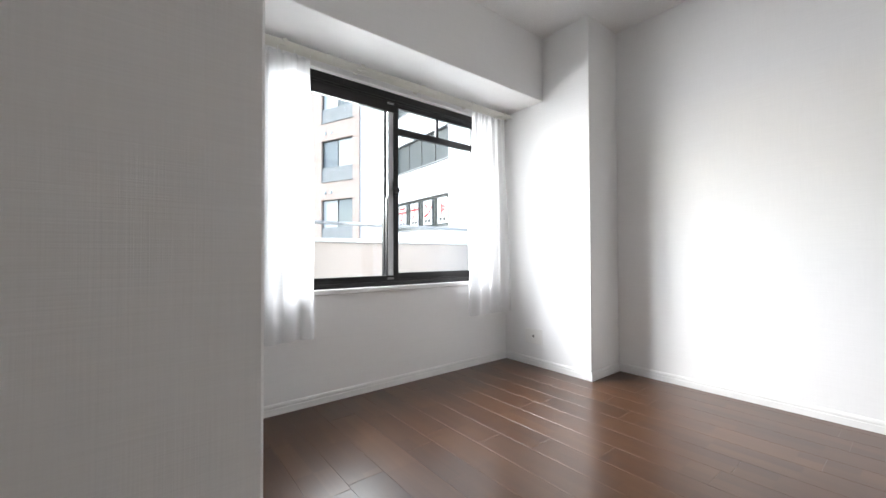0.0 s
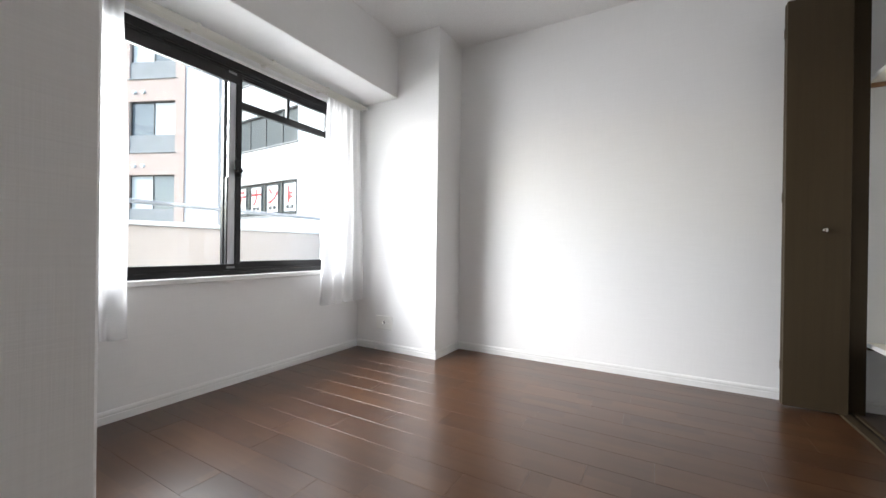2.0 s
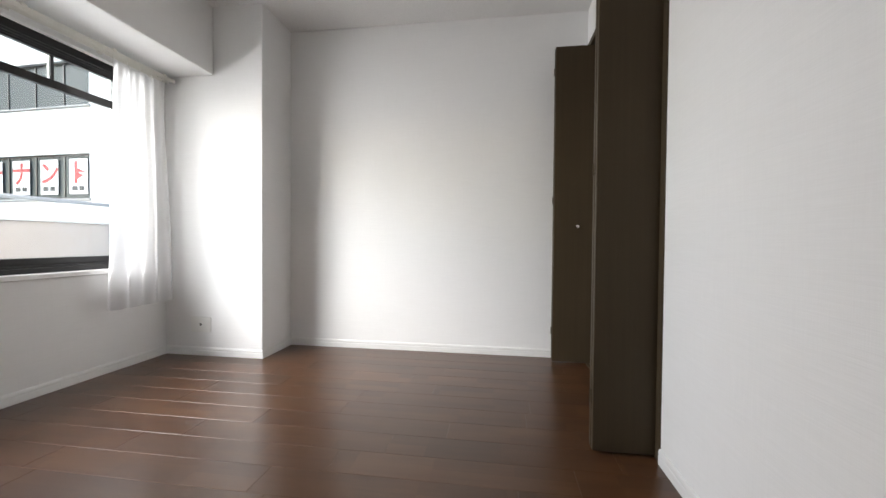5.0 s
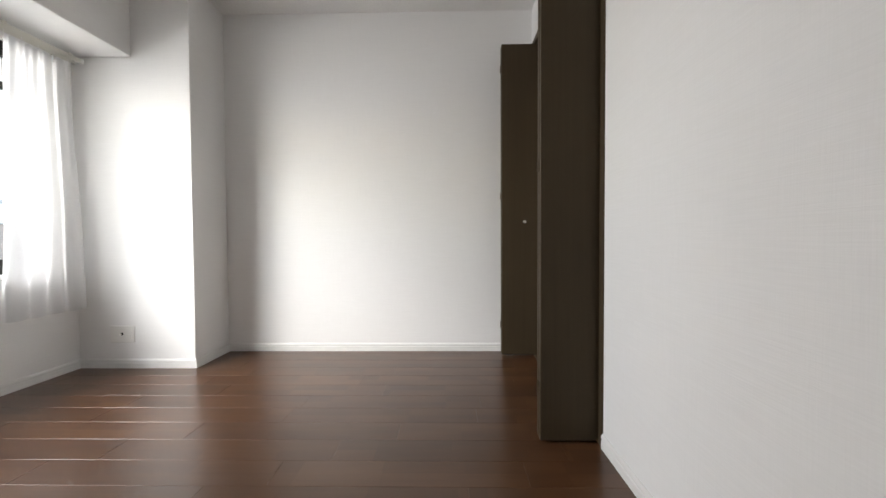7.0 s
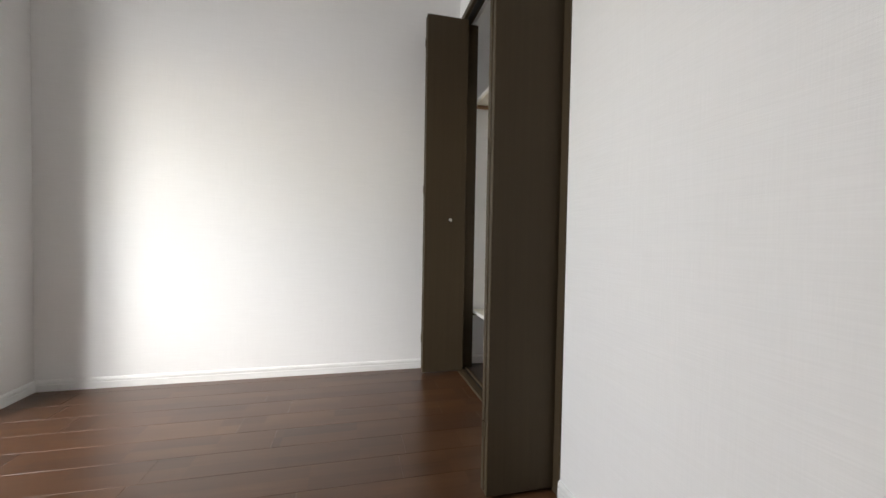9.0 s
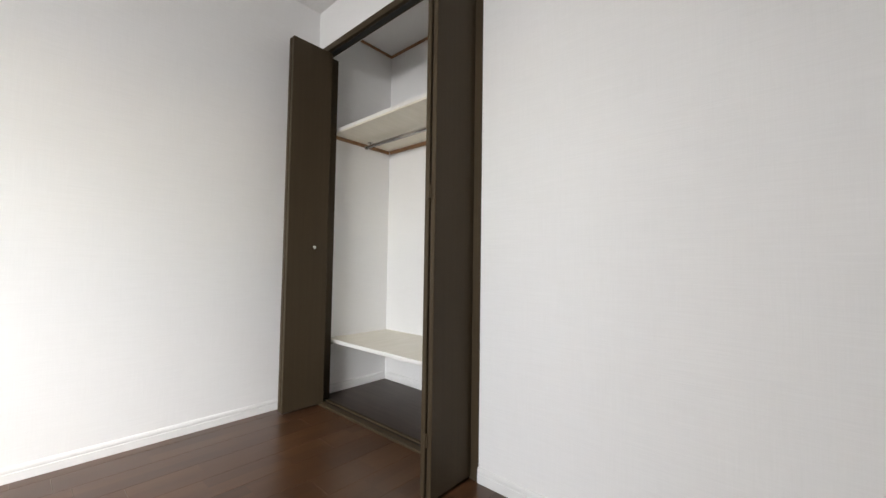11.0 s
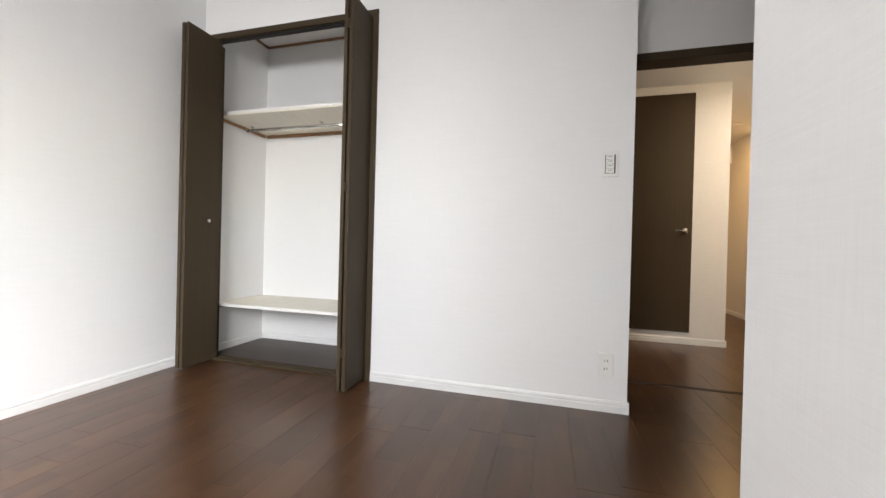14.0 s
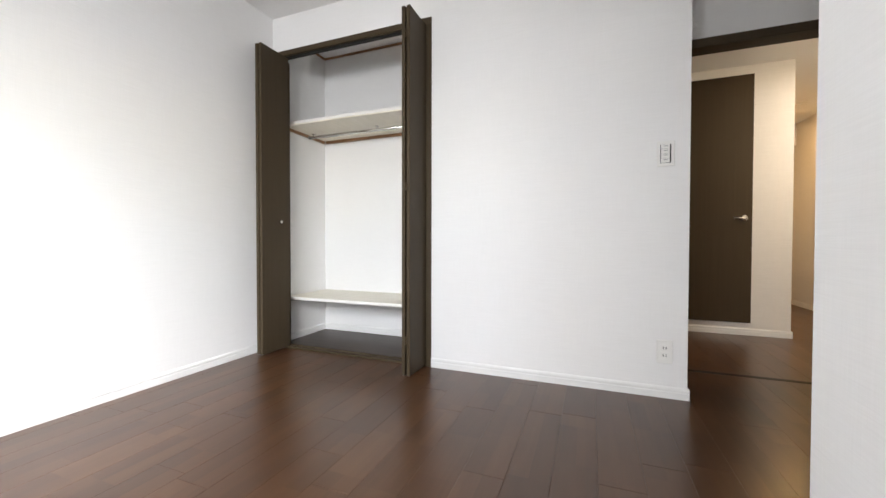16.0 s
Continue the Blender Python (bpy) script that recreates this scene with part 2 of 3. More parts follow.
struct("wall_north", [((-3.4, 0, -0.1), (0.0, 0.15, H + 0.1))], WALL, "white linen-textured wallpapered wall", "wall")
struct("wall_pillar", [((XW - 0.2, YP, -0.1), (XP, -0.0005, H + 0.02))], WALL, "white wallpapered structural pillar in the corner", "wall", 0.004)
struct("wall_beam", [((XW + 0.001, YS - 0.02, 2.036), (-2.672, YP - 0.001, H + 0.02))], WALL, "white wallpapered ceiling beam over the window", "wall", 0.004)
struct("wall_west", [((XW - 0.2, YS - 0.1, -0.1), (XW, YP - 0.002, WZ0)),
                     ((XW - 0.2, YS - 0.1, WZ1), (XW, YP - 0.002, H + 0.1)),
                     ((XW - 0.2, YS - 0.1, WZ0), (XW, WY0, WZ1)),
                     ((XW - 0.2, WY1, WZ0), (XW, YP - 0.002, WZ1))], WALL, "white wallpapered window wall", "wall")
struct("wall_south", [((XW - 0.2, -3.75, -0.1), (XB, YS, H + 0.1))], WALL, "white wallpapered wall with an outer corner", "wall", 0.004)
struct("wall_alcove", [((XB - 0.05, -3.75, -0.1), (XD + 0.06, -3.68, H + 0.1))], WALL, "white wallpapered wall of the entrance recess", "wall")
CY0, CY1 = -1.284, -0.066              # closet opening
struct("wall_east", [((0, YE, -0.1), (0.10, CY0 - 0.043, H + 0.1)),
                     ((0, CY0 - 0.043, 2.260), (0.10, -0.0, H + 0.1)),
                     ((0, -0.03, -0.1), (0.10, 0.0, 2.260)),
                     ((0.10, YE, -0.1), (XD + 0.06, YE + 0.10, H + 0.1))], WALL, "white wallpapered wall with a closet opening", "wall")
# wall round the room door
struct("wall_door", [((XD, -3.68, 2.078), (XD + 0.10, YE - 0.0005, H + 0.1)),
                     ((XD, -3.68, -0.1), (XD + 0.10, -3.648, 2.078))], WALL, "white wallpapered wall above the room door", "wall")
struct("ceiling", [((-3.4, -3.8, H), (0.8, 0.15, H + 0.1))], CEIL, "white papered ceiling", "ceiling")

# closet inside
for _n, _a, _b in (("wall_closet_back", (0.63, CY0 - 0.2, -0.1), (0.76, 0.13, 2.7)),
                   ("wall_closet_north", (0.10, 0.015, -0.1), (0.66, 0.13, 2.7)),
                   ("wall_closet_south", (0.10, CY0 - 0.15, -0.1), (0.66, CY0 - 0.05, 2.7))):
    struct(_n, [(_a, _b)], WALL, "white wallpapered closet interior wall", "wall")
struct("ceiling_closet", [((0.08, CY0 - 0.1, 2.505), (0.70, 0.1, 2.6))], CEIL, "white closet ceiling", "ceiling")
struct("floor_closet", [((0.035, CY0 - 0.06, -0.05), (0.66, 0.015, 0.004))], CLOFLOOR, "dark brown sheet closet floor", "floor")

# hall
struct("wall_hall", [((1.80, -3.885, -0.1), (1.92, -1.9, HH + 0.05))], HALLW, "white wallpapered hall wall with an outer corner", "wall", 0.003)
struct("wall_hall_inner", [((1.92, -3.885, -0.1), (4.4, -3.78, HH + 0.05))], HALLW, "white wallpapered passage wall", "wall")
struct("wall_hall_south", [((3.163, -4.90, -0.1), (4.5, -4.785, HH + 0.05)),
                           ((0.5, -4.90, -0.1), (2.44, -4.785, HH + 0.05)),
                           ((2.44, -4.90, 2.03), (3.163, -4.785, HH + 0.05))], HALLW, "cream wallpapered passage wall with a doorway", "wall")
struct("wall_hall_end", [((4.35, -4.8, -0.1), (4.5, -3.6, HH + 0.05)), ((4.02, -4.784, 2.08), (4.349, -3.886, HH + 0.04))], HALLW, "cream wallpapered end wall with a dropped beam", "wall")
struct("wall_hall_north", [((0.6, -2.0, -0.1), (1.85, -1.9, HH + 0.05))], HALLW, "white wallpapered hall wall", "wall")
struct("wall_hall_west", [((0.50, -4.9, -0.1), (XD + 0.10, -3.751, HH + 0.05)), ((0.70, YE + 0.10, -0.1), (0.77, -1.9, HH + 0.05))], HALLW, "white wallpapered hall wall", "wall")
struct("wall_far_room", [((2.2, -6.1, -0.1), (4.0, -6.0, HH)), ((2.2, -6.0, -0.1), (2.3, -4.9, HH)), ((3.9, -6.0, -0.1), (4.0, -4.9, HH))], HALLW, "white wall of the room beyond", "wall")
struct("ceiling_hall", [((XD + 0.10, -6.1, HH), (4.5, -1.9, HH + 0.1))], CEIL, "white papered hall ceiling", "ceiling")

floor = struct("floor", [((-3.4, -6.2, -0.12), (4.6, 0.2, -0.012))], SUBFLOOR, "dark walnut plank flooring, satin and worn", "floor")


# ---- window ----
def window():
    w = thing("window_1", (XW - 0.1, (WY0 + WY1) / 2, WZ0), "black aluminium sliding window above a white sill", "window")
    w["kind"] = "structure"
    x0, x1 = XW - 0.12, XW - 0.015
    B = lambda bm, a, b, v=0.002: lbox(w, bm, a, b, v)
    bm = bmesh.new()
    B(bm, (x0, WY0, WZ1 - 0.045), (x1, WY1, WZ1))
    B(bm, (x0, WY0, WZ0), (x1, WY1, WZ0 + 0.028))
    B(bm, (x0, WY0, WZ0 + 0.028), (x1, WY0 + 0.03, WZ1 - 0.045))
    B(bm, (x0, WY1 - 0.03, WZ0 + 0.028), (x1, WY1, WZ1 - 0.045))
    # sliding grooves
    for gx in (x0 + 0.03, x0 + 0.06, x1 - 0.012):
        B(bm, (gx, WY0 + 0.03, WZ0 + 0.028), (gx + 0.004, WY1 - 0.03, WZ0 + 0.040), 0)
        B(bm, (gx, WY0 + 0.03, WZ1 - 0.058), (gx + 0.004, WY1 - 0.03, WZ1 - 0.045), 0)
    part("window_frame", bm, FRAME, w)
    zb, zt = WZ0 + 0.032, WZ1 - 0.048
    # inner sash, on the south half
    a, b = XW - 0.062, XW - 0.034
    bm = bmesh.new()
    B(bm, (a, WY0 + 0.032, zb), (b, -1.412, zb + 0.034))
    B(bm, (a, WY0 + 0.032, zt - 0.075), (b, -1.412, zt))
    B(bm, (a, WY0 + 0.032, zb + 0.034), (b, WY0 + 0.07, zt - 0.075))
    B(bm, (a, -1.447, zb + 0.034), (b, -1.412, zt - 0.075))
    s = part("sash", bm, FRAME, w)
    part("pane", B(bmesh.new(), (a + 0.012, WY0 + 0.068, zb + 0.03), (a + 0.017, -1.446, zt - 0.07), 0), GLASS, s)
    part("meeting_rail", B(bmesh.new(), (a + 0.004, -1.492, zb + 0.03), (b - 0.006, -1.4475, zt - 0.07), 0.003), ALU, s, "pale aluminium meeting stile")
    part("seal", B(bmesh.new(), (a + 0.002, -1.500, zb + 0.03), (a + 0.02, -1.4925, 1.25), 0), FRAME, s)
    # rollers and corner pieces
    for z in (zb + 0.003, zt - 0.03):
        part("corner_block", B(bmesh.new(), (b + 0.0005, -1.50, z + 0.004), (b + 0.003, -1.45, z + 0.018), 0.001), GREYP, s)
    # outer sash, on the north half, with a vent light on top
    c, d = XW - 0.105, XW - 0.078
    bm = bmesh.new()
    B(bm, (c, -1.50, zb), (d, WY1 - 0.032, zb + 0.048))
    B(bm, (c, -1.50, zt - 0.016), (d, WY1 - 0.032, zt))
    B(bm, (c, -1.50, zb + 0.048), (d, -1.455, zt - 0.016))
    B(bm, (c, WY1 - 0.07, zb + 0.048), (d, WY1 - 0.032, zt - 0.016))
    B(bm, (c, -1.455, 1.705), (d, WY1 - 0.07, 1.752))
    s2 = part("sash", bm, FRAME, w)
    part("pane", B(bmesh.new(), (c + 0.012, -1.456, zb + 0.046), (c + 0.017, WY1 - 0.068, 1.707), 0), GLASS, s2)
    part("vent_pane", B(bmesh.new(), (c + 0.012, -1.456, 1.75), (c + 0.017, WY1 - 0.068, zt - 0.014), 0), GLASS, s2)
    part("vent_stile", B(bmesh.new(), (c + 0.004, -1.05, 1.7525), (d - 0.003, -1.028, zt - 0.0165), 0.002), FRAME, s2)
    part("vent_catch", B(bmesh.new(), (d - 0.002, -1.062, 1.765), (d + 0.006, -1.0505, zt - 0.03), 0.002), ALU, s2, "pale vent catch")
    # crescent lock
    bm = bmesh.new()
    B(bm, (b + 0.0005, -1.452, 1.262), (b + 0.016, -1.418, 1.325), 0.005)
    tube(bm, local(w, (b + 0.012, -1.436, 1.30)), local(w, (b + 0.03, -1.436, 1.30)), 0.016)
    B(bm, (b + 0.016, -1.472, 1.300), (b + 0.026, -1.43, 1.362), 0.004)
    part("lock", bm, FRAME, w, "black crescent lock")
    bm = bmesh.new()
    B(bm, (XW - 0.0145, WY0 - 0.02, WZ0 - 0.032), (XW + 0.022, WY1 + 0.02, WZ0 - 0.0005), 0.004)
    part("window_sill", bm, TRIM, w, "white painted sill board")
    bm = bmesh.new()
    for y in (WY0 - 0.025, WY1 + 0.001):
        B(bm, (XW + 0.0005, y, WZ0), (XW + 0.012, y + 0.024, WZ1 + 0.02), 0.002)
    B(bm, (XW + 0.0005, WY0 - 0.025, WZ1 + 0.001), (XW + 0.0125, WY1 + 0.025, WZ1 + 0.026), 0.002)
    part("casing", bm, TRIM, w, "white painted casing")
    for o in w.children_recursive:
        if o.name.startswith(("pane", "vent_pane")):
            o.visible_shadow = False
    return w


window()


def curtain_rail():
    r = thing("curtain_rail", (XW + 0.05, -1.4, 1.985), "ivory double curtain rail over the window", "curtain rail")
    for x in (XW + 0.055, XW + 0.105):
        bm = bmesh.new()
        lbox(r, bm, (x - 0.009, -2.40, 1.985), (x + 0.009, -0.43, 2.000), 0.003)
        for s in (-0.009, 0.006):
            lbox(r, bm, (x + s, -2.40, 1.978), (x + s + 0.003, -0.43, 1.9855))
        part("track", bm, RAILW, r)
        part("end_cap", lbox(r, bmesh.new(), (x - 0.012, -0.4295, 1.974), (x + 0.012, -0.412, 2.004), 0.004), PLATE, r)
    for y in (-2.2, -1.75, -1.3, -0.85, -0.5):
        bm = bmesh.new()
        lbox(r, bm, (XW + 0.0005, y - 0.012, 1.99), (XW + 0.12, y + 0.012, 2.0075), 0.002)
        lbox(r, bm, (XW + 0.0005, y - 0.016, 1.985), (XW + 0.004, y + 0.016, 2.029), 0.001)
        part("bracket", bm, RAILW, r)
    return r


curtain_rail()


def curtain(y0, y1, x, top, bottom, waves, seed, flare):
    c = thing("curtain", (x, (y0 + y1) / 2, bottom), "sheer white curtain drawn aside, hanging in soft folds", "curtain", "sheer curtains at the window")
    rnd = random.Random(seed)
    phases = [rnd.uniform(0, 6.28) for _ in range(4)]
    nu, nv = 120, 40
    bm = bmesh.new()
    grid = []
    for j in range(nv + 1):
        v = j / nv
        row = []
        for i in range(nu + 1):
            u = i / nu
            deep = 0.009 + 0.014 * v
            fold = math.sin(u * waves * 6.283 + phases[0] + 0.5 * v) * deep
            fold += math.sin(u * waves * 2.3 * 6.283 + phases[1] + v) * 0.004 * (1 - 0.6 * v)
            fold += math.sin(u * 9.0 + phases[2] + v * 3) * 0.010 * v
            mid = (y0 + y1) / 2
            y = y0 + (y1 - y0) * u
            y = mid + (y - mid) * (1 + flare * v) + 0.006 * math.sin(v * 7 + phases[3])
            z = top + (bottom - top) * v + 0.006 * math.sin(u * waves * 6.283 + 1.2) * v
            if j == 0:
                z += 0.007 * math.sin(u * waves * 12.566)
            row.append(bm.verts.new(local(c, (x + fold + 0.01 * v, y, z))))
        grid.append(row)
    for j in range(nv):
        for i in range(nu):
            bm.faces.new((grid[j][i], grid[j][i + 1], grid[j + 1][i + 1], grid[j + 1][i]))
    part("cloth", bm, SHEER, c, "", True)
    n = max(4, int((y1 - y0) / 0.075))
    for i in range(n + 1):
        y = y0 + (y1 - y0) * i / n
        bm = bmesh.new()
        tube(bm, local(c, (x + 0.004, y, top - 0.035)), local(c, (x + 0.004, y, 1.979)), 0.0022, n=6)
        part("hook", bm, PLATE, c)
    return c


curtain(-0.825, -0.480, XW + 0.075, 1.955, 0.408, 4.2, 3, 0.36)
curtain(-2.40, -2.055, XW + 0.075, 1.955, 0.400, 4.0, 8, 0.12)


# ---- baseboards ----
SKIRT = [(0, 0), (0.009, 0), (0.009, 0.034), (0.0065, 0.036), (0.0065, 0.039), (0.009, 0.041), (0.009, 0.050), (0.006, 0.058), (0.003, 0.060), (0, 0.060)]


def skirting(start, end, out):
    ob = new("baseboard", to_mesh("baseboard", extruded(bmesh.new(), SKIRT, (*start, 0), (*end, 0), (*out, 0)), TRIM))
    return tagged(ob, "white moulded baseboard with a groove", "baseboard", "", "structure")


skirting((XP + 0.009, 0), (-0.0005, 0), (0, -1))
skirting((XP, -0.0005), (XP, YP - 0.009), (1, 0))
skirting((XP + 0.0, YP), (XW + 0.0005, YP), (0, -1))
skirting((XW, YP - 0.0095), (XW, YS), (1, 0))
skirting((XW + 0.01, YS), (XB + 0.009, YS), (0, 1))
skirting((XB, YS), (XB, -3.68), (1, 0))
skirting((0, YE - 0.009), (0, CY0 - 0.044), (-1, 0))
skirting((0.0, YE), (XD - 0.013, YE), (0, -1))
skirting((0.63, 0.005), (0.63, CY0), (-1, 0))
skirting((0.11, 0.015), (0.6295, 0.015), (0, -1))
skirting((1.80, -3.894), (1.80, -2.0), (-1, 0))
skirting((1.80, -3.885), (4.35, -3.885), (0, -1))
skirting((3.203, -4.785), (4.35, -4.785), (0, 1))


# ---- closet ----
def closet_frame():
    f = thing("door_4", (0.03, (CY0 + CY1) / 2, 0), "dark brown wooden closet doorway with floor track", "doorway")
    f["kind"] = "structure"
    B = lambda a, b, v=0.002: lbox(f, bmesh.new(), a, b, v)
    part("jamb", B((-0.006, CY0 - 0.044, 0), (0.105, CY0, 2.2215)), DOOR, f)
    part("jamb", B((-0.006, CY1, 0), (0.105, CY1 + 0.036, 2.2215)), DOOR, f)
    part("head", B((-0.006, CY0 - 0.044, 2.222), (0.06, CY1 + 0.036, 2.262)), DOOR, f)
    part("head_track", B((0.012, CY0 + 0.002, 2.2135), (0.042, CY1 - 0.002, 2.2215), 0.001), DARKGAP, f, "dark metal top track")
    part("threshold", B((-0.008, CY0, 0), (0.034, CY1, 0.014), 0.003), DOOR, f)
    part("threshold", B((0.052, CY0, 0), (0.075, CY1, 0.014), 0.003), DOOR, f)
    part("floor_track", B((0.0345, CY0, 0), (0.0515, CY1, 0.007), 0), DARKGAP, f, "dark recessed floor track")
    return f


closet_frame()


def folding_door(name, y_out, y_in, x_front, x_back, knob, label):
    """Two leaves folded flat against each other, square to the wall."""
    d = thing(name, (x_back, (y_out + y_in) / 2, 0), label, "closet door", "folding closet doors")
    gap = 0.010
    mid = (y_out + y_in) / 2
    sgn = 1 if y_in > y_out else -1
    for a, b in ((y_out, mid - sgn * gap / 2), (mid + sgn * gap / 2, y_in)):
        part("leaf", lbox(d, bmesh.new(), (x_front, a, 0.012), (x_back, b, 2.210), 0.0022), DOOR, d)
    for z in (0.20, 1.12, 2.02):
        bm = bmesh.new()
        lbox(d, bm, (x_front - 0.004, mid - 0.012, z), (x_front - 0.0003, mid + 0.012, z + 0.05), 0.0012)
        tube(bm, local(d, (x_front - 0.004, mid, z)), local(d, (x_front - 0.004, mid, z + 0.05)), 0.0042, n=10)
        part("hinge", bm, DOOR, d)
    for z0, z1 in ((0.0, 0.0115), (2.2105, 2.216)):
        part("pivot", tube(bmesh.new(), local(d, (x_back - 0.02, mid, z0)), local(d, (x_back - 0.02, mid, z1)), 0.006, n=10), CHROME, d)
    if knob:
        y = min(y_out, y_in)
        bm = bmesh.new()
        tube(bm, local(d, (-0.083, y - 0.0003, 0.962)), local(d, (-0.083, y - 0.014, 0.962)), 0.005)
        tube(bm, local(d, (-0.083, y - 0.013, 0.962)), local(d, (-0.083, y - 0.022, 0.962)), 0.010, 0.0135)
        tube(bm, local(d, (-0.083, y - 0.022, 0.962)), local(d, (-0.083, y - 0.026, 0.962)), 0.0135, 0.009)
        part("knob", bm, CHROME, d, "small satin chrome knob", True)
    return d


folding_door("folding_door", -0.078, -0.134, -0.240, 0.020, True, "dark brown folding closet door, folded open beside the wall")
folding_door("folding_door", -1.292, -1.237, -0.243, 0.020, False, "dark brown folding closet door, folded open at the jamb")


def closet_shelf():
    s = thing("closet_shelf", (0.4, CY0 / 2, 1.745), "white and cream upper closet shelf on brown wooden cleats", "shelf")
    part("board", lbox(s, bmesh.new(), (0.125, CY0 - 0.045, 1.742), (0.6295, 0.010, 1.770), 0.002), SHELF, s)
    part("front_edge", lbox(s, bmesh.new(), (0.121, CY0 - 0.045, 1.751), (0.1245, 0.010, 1.771), 0.001), SHELFW, s, "white front edging")
    part("cleat", lbox(s, bmesh.new(), (0.13, 0.000, 1.719), (0.6125, 0.0145, 1.7415), 0.001), CLEAT, s)
    part("cleat", lbox(s, bmesh.new(), (0.613, CY0 - 0.045, 1.719), (0.6295, -0.0045, 1.7415), 0.001), CLEAT, s)
    return s


closet_shelf()


def closet_rod():
    r = thing("clothes_rod", (0.385, CY0 / 2, 1.713), "chrome clothes rod hung under the closet shelf", "clothes rod")
    part("rod", tube(bmesh.new(), local(r, (0.385, CY0 - 0.010, 1.713)), local(r, (0.385, -0.02, 1.713)), 0.0125, n=20), CHROME, r, "", True)
    part("rod_end", tube(bmesh.new(), local(r, (0.385, -0.0195, 1.713)), local(r, (0.385, -0.012, 1.713)), 0.015, n=20), CHROME, r, "", True)
    for y in (-0.06, -0.69, -1.2):
        bm = bmesh.new()
        tube(bm, local(r, (0.385, y, 1.723)), local(r, (0.385, y, 1.739)), 0.004, n=10)
        tube(bm, local(r, (0.385, y - 0.009, 1.713)), local(r, (0.385, y + 0.009, 1.713)), -0.0045, n=20)
        lbox(r, bm, (0.37, y - 0.012, 1.738), (0.40, y + 0.012, 1.7418), 0.001)
        part("hanger", bm, CHROME, r, "", True)
    return r


closet_rod()


def lower_shelf():
    s = thing("closet_shelf", (0.4, CY0 / 2, 0.35), "cream low closet shelf on small brackets", "shelf")
    part("board", lbox(s, bmesh.new(), (0.125, CY0 - 0.045, 0.353), (0.6295, 0.010, 0.374), 0.002), SHELF, s)
    part("front_edge", lbox(s, bmesh.new(), (0.121, CY0 - 0.045, 0.352), (0.1245, 0.010, 0.375), 0.001), SHELFW, s, "white front edging")
    for y0, y1 in ((-0.002, 0.0145), (CY0 - 0.0495, CY0 - 0.035)):
        part("cleat", lbox(s, bmesh.new(), (0.13, y0, 0.333), (0.62, y1, 0.3525), 0.001), DOOR, s, "dark brown cleat")
    return s


lower_shelf()


def closet_moulding():
    bm = bmesh.new()
    blk(bm, (0.11, 0.000, 2.488), (0.615, 0.0145, 2.5045), 0.002)
    blk(bm, (0.6155, CY0 - 0.045, 2.488), (0.6295, 0.0145, 2.5045), 0.002)
    return tagged(new("trim", to_mesh("trim", bm, CLEAT)), "brown wooden ceiling moulding in the closet", "moulding", "", "structure")


closet_moulding()


# ---- switch and outlets ----
def light_switch():
    s = thing("light_switch", (0, -2.650, 1.210), "white wall plate with a column of four rocker switches", "light switch")
    B = lambda a, b, v=0.001: lbox(s, bmesh.new(), a, b, v)
    part("plate", B((-0.008, -2.690, 1.210), (-0.0003, -2.610, 1.340), 0.003), PLATE, s)
    part("insert", B((-0.0095, -2.674, 1.227), (-0.0082, -2.624, 1.323), 0.0005), SLOT, s, "dark recess beside the rockers")
    for k in range(4):
        z = 1.2285 + k * 0.0236
        r = part("rocker", B((-0.0125, -2.667, z), (-0.0097, -2.627, z + 0.0228), 0.0015), PLATE, s)
        part("name_strip", B((-0.0129, -2.657, z + 0.013), (-0.0126, -2.639, z + 0.0165), 0), GREYP, r, "faint grey name strip")
    return s


light_switch()


def wall_outlet():
    o = thing("wall_outlet", (0, -2.655, 0.182), "white double wall outlet above the baseboard", "wall outlet")
    B = lambda a, b, v=0.001: lbox(o, bmesh.new(), a, b, v)
    part("plate", B((-0.008, -2.692, 0.182), (-0.0003, -2.618, 0.304), 0.003), PLATE, o)
    for z in (0.205, 0.245):
        s = part("socket", B((-0.0100, -2.676, z), (-0.0082, -2.634, z + 0.037), 0.002), PLATE, o)
        for y in (-2.6615, -2.6485):
            part("slot", B((-0.0104, y - 0.0016, z + 0.012), (-0.01005, y + 0.0016, z + 0.025), 0), SLOT, s)
    return o


wall_outlet()


def antenna_outlet():
    y = YP
    o = thing("antenna_outlet", (-2.776, y, 0.17), "white wide wall plate with an antenna socket", "wall outlet")
    B = lambda a, b, v=0.001: lbox(o, bmesh.new(), a, b, v)
    part("plate", B((-2.857, y - 0.008, 0.170), (-2.694, y - 0.0003, 0.282), 0.003), PLATE, o)
    bm = bmesh.new()
    tube(bm, local(o, (-2.776, y - 0.0083, 0.228)), local(o, (-2.776, y - 0.020, 0.228)), 0.0055)
    part("antenna_socket", bm, CHROME, o, "metal antenna socket")
    part("socket_ring", tube(bmesh.new(), local(o, (-2.776, y - 0.0082, 0.228)), local(o, (-2.776, y - 0.0105, 0.228)), 0.0095), SLOT, o, "dark ring")
    for z in (0.190, 0.228):
        part("cover", B((-2.750, y - 0.0095, z), (-2.713, y - 0.0082, z + 0.034), 0.001), PLATE, o)
    return o


antenna_outlet()


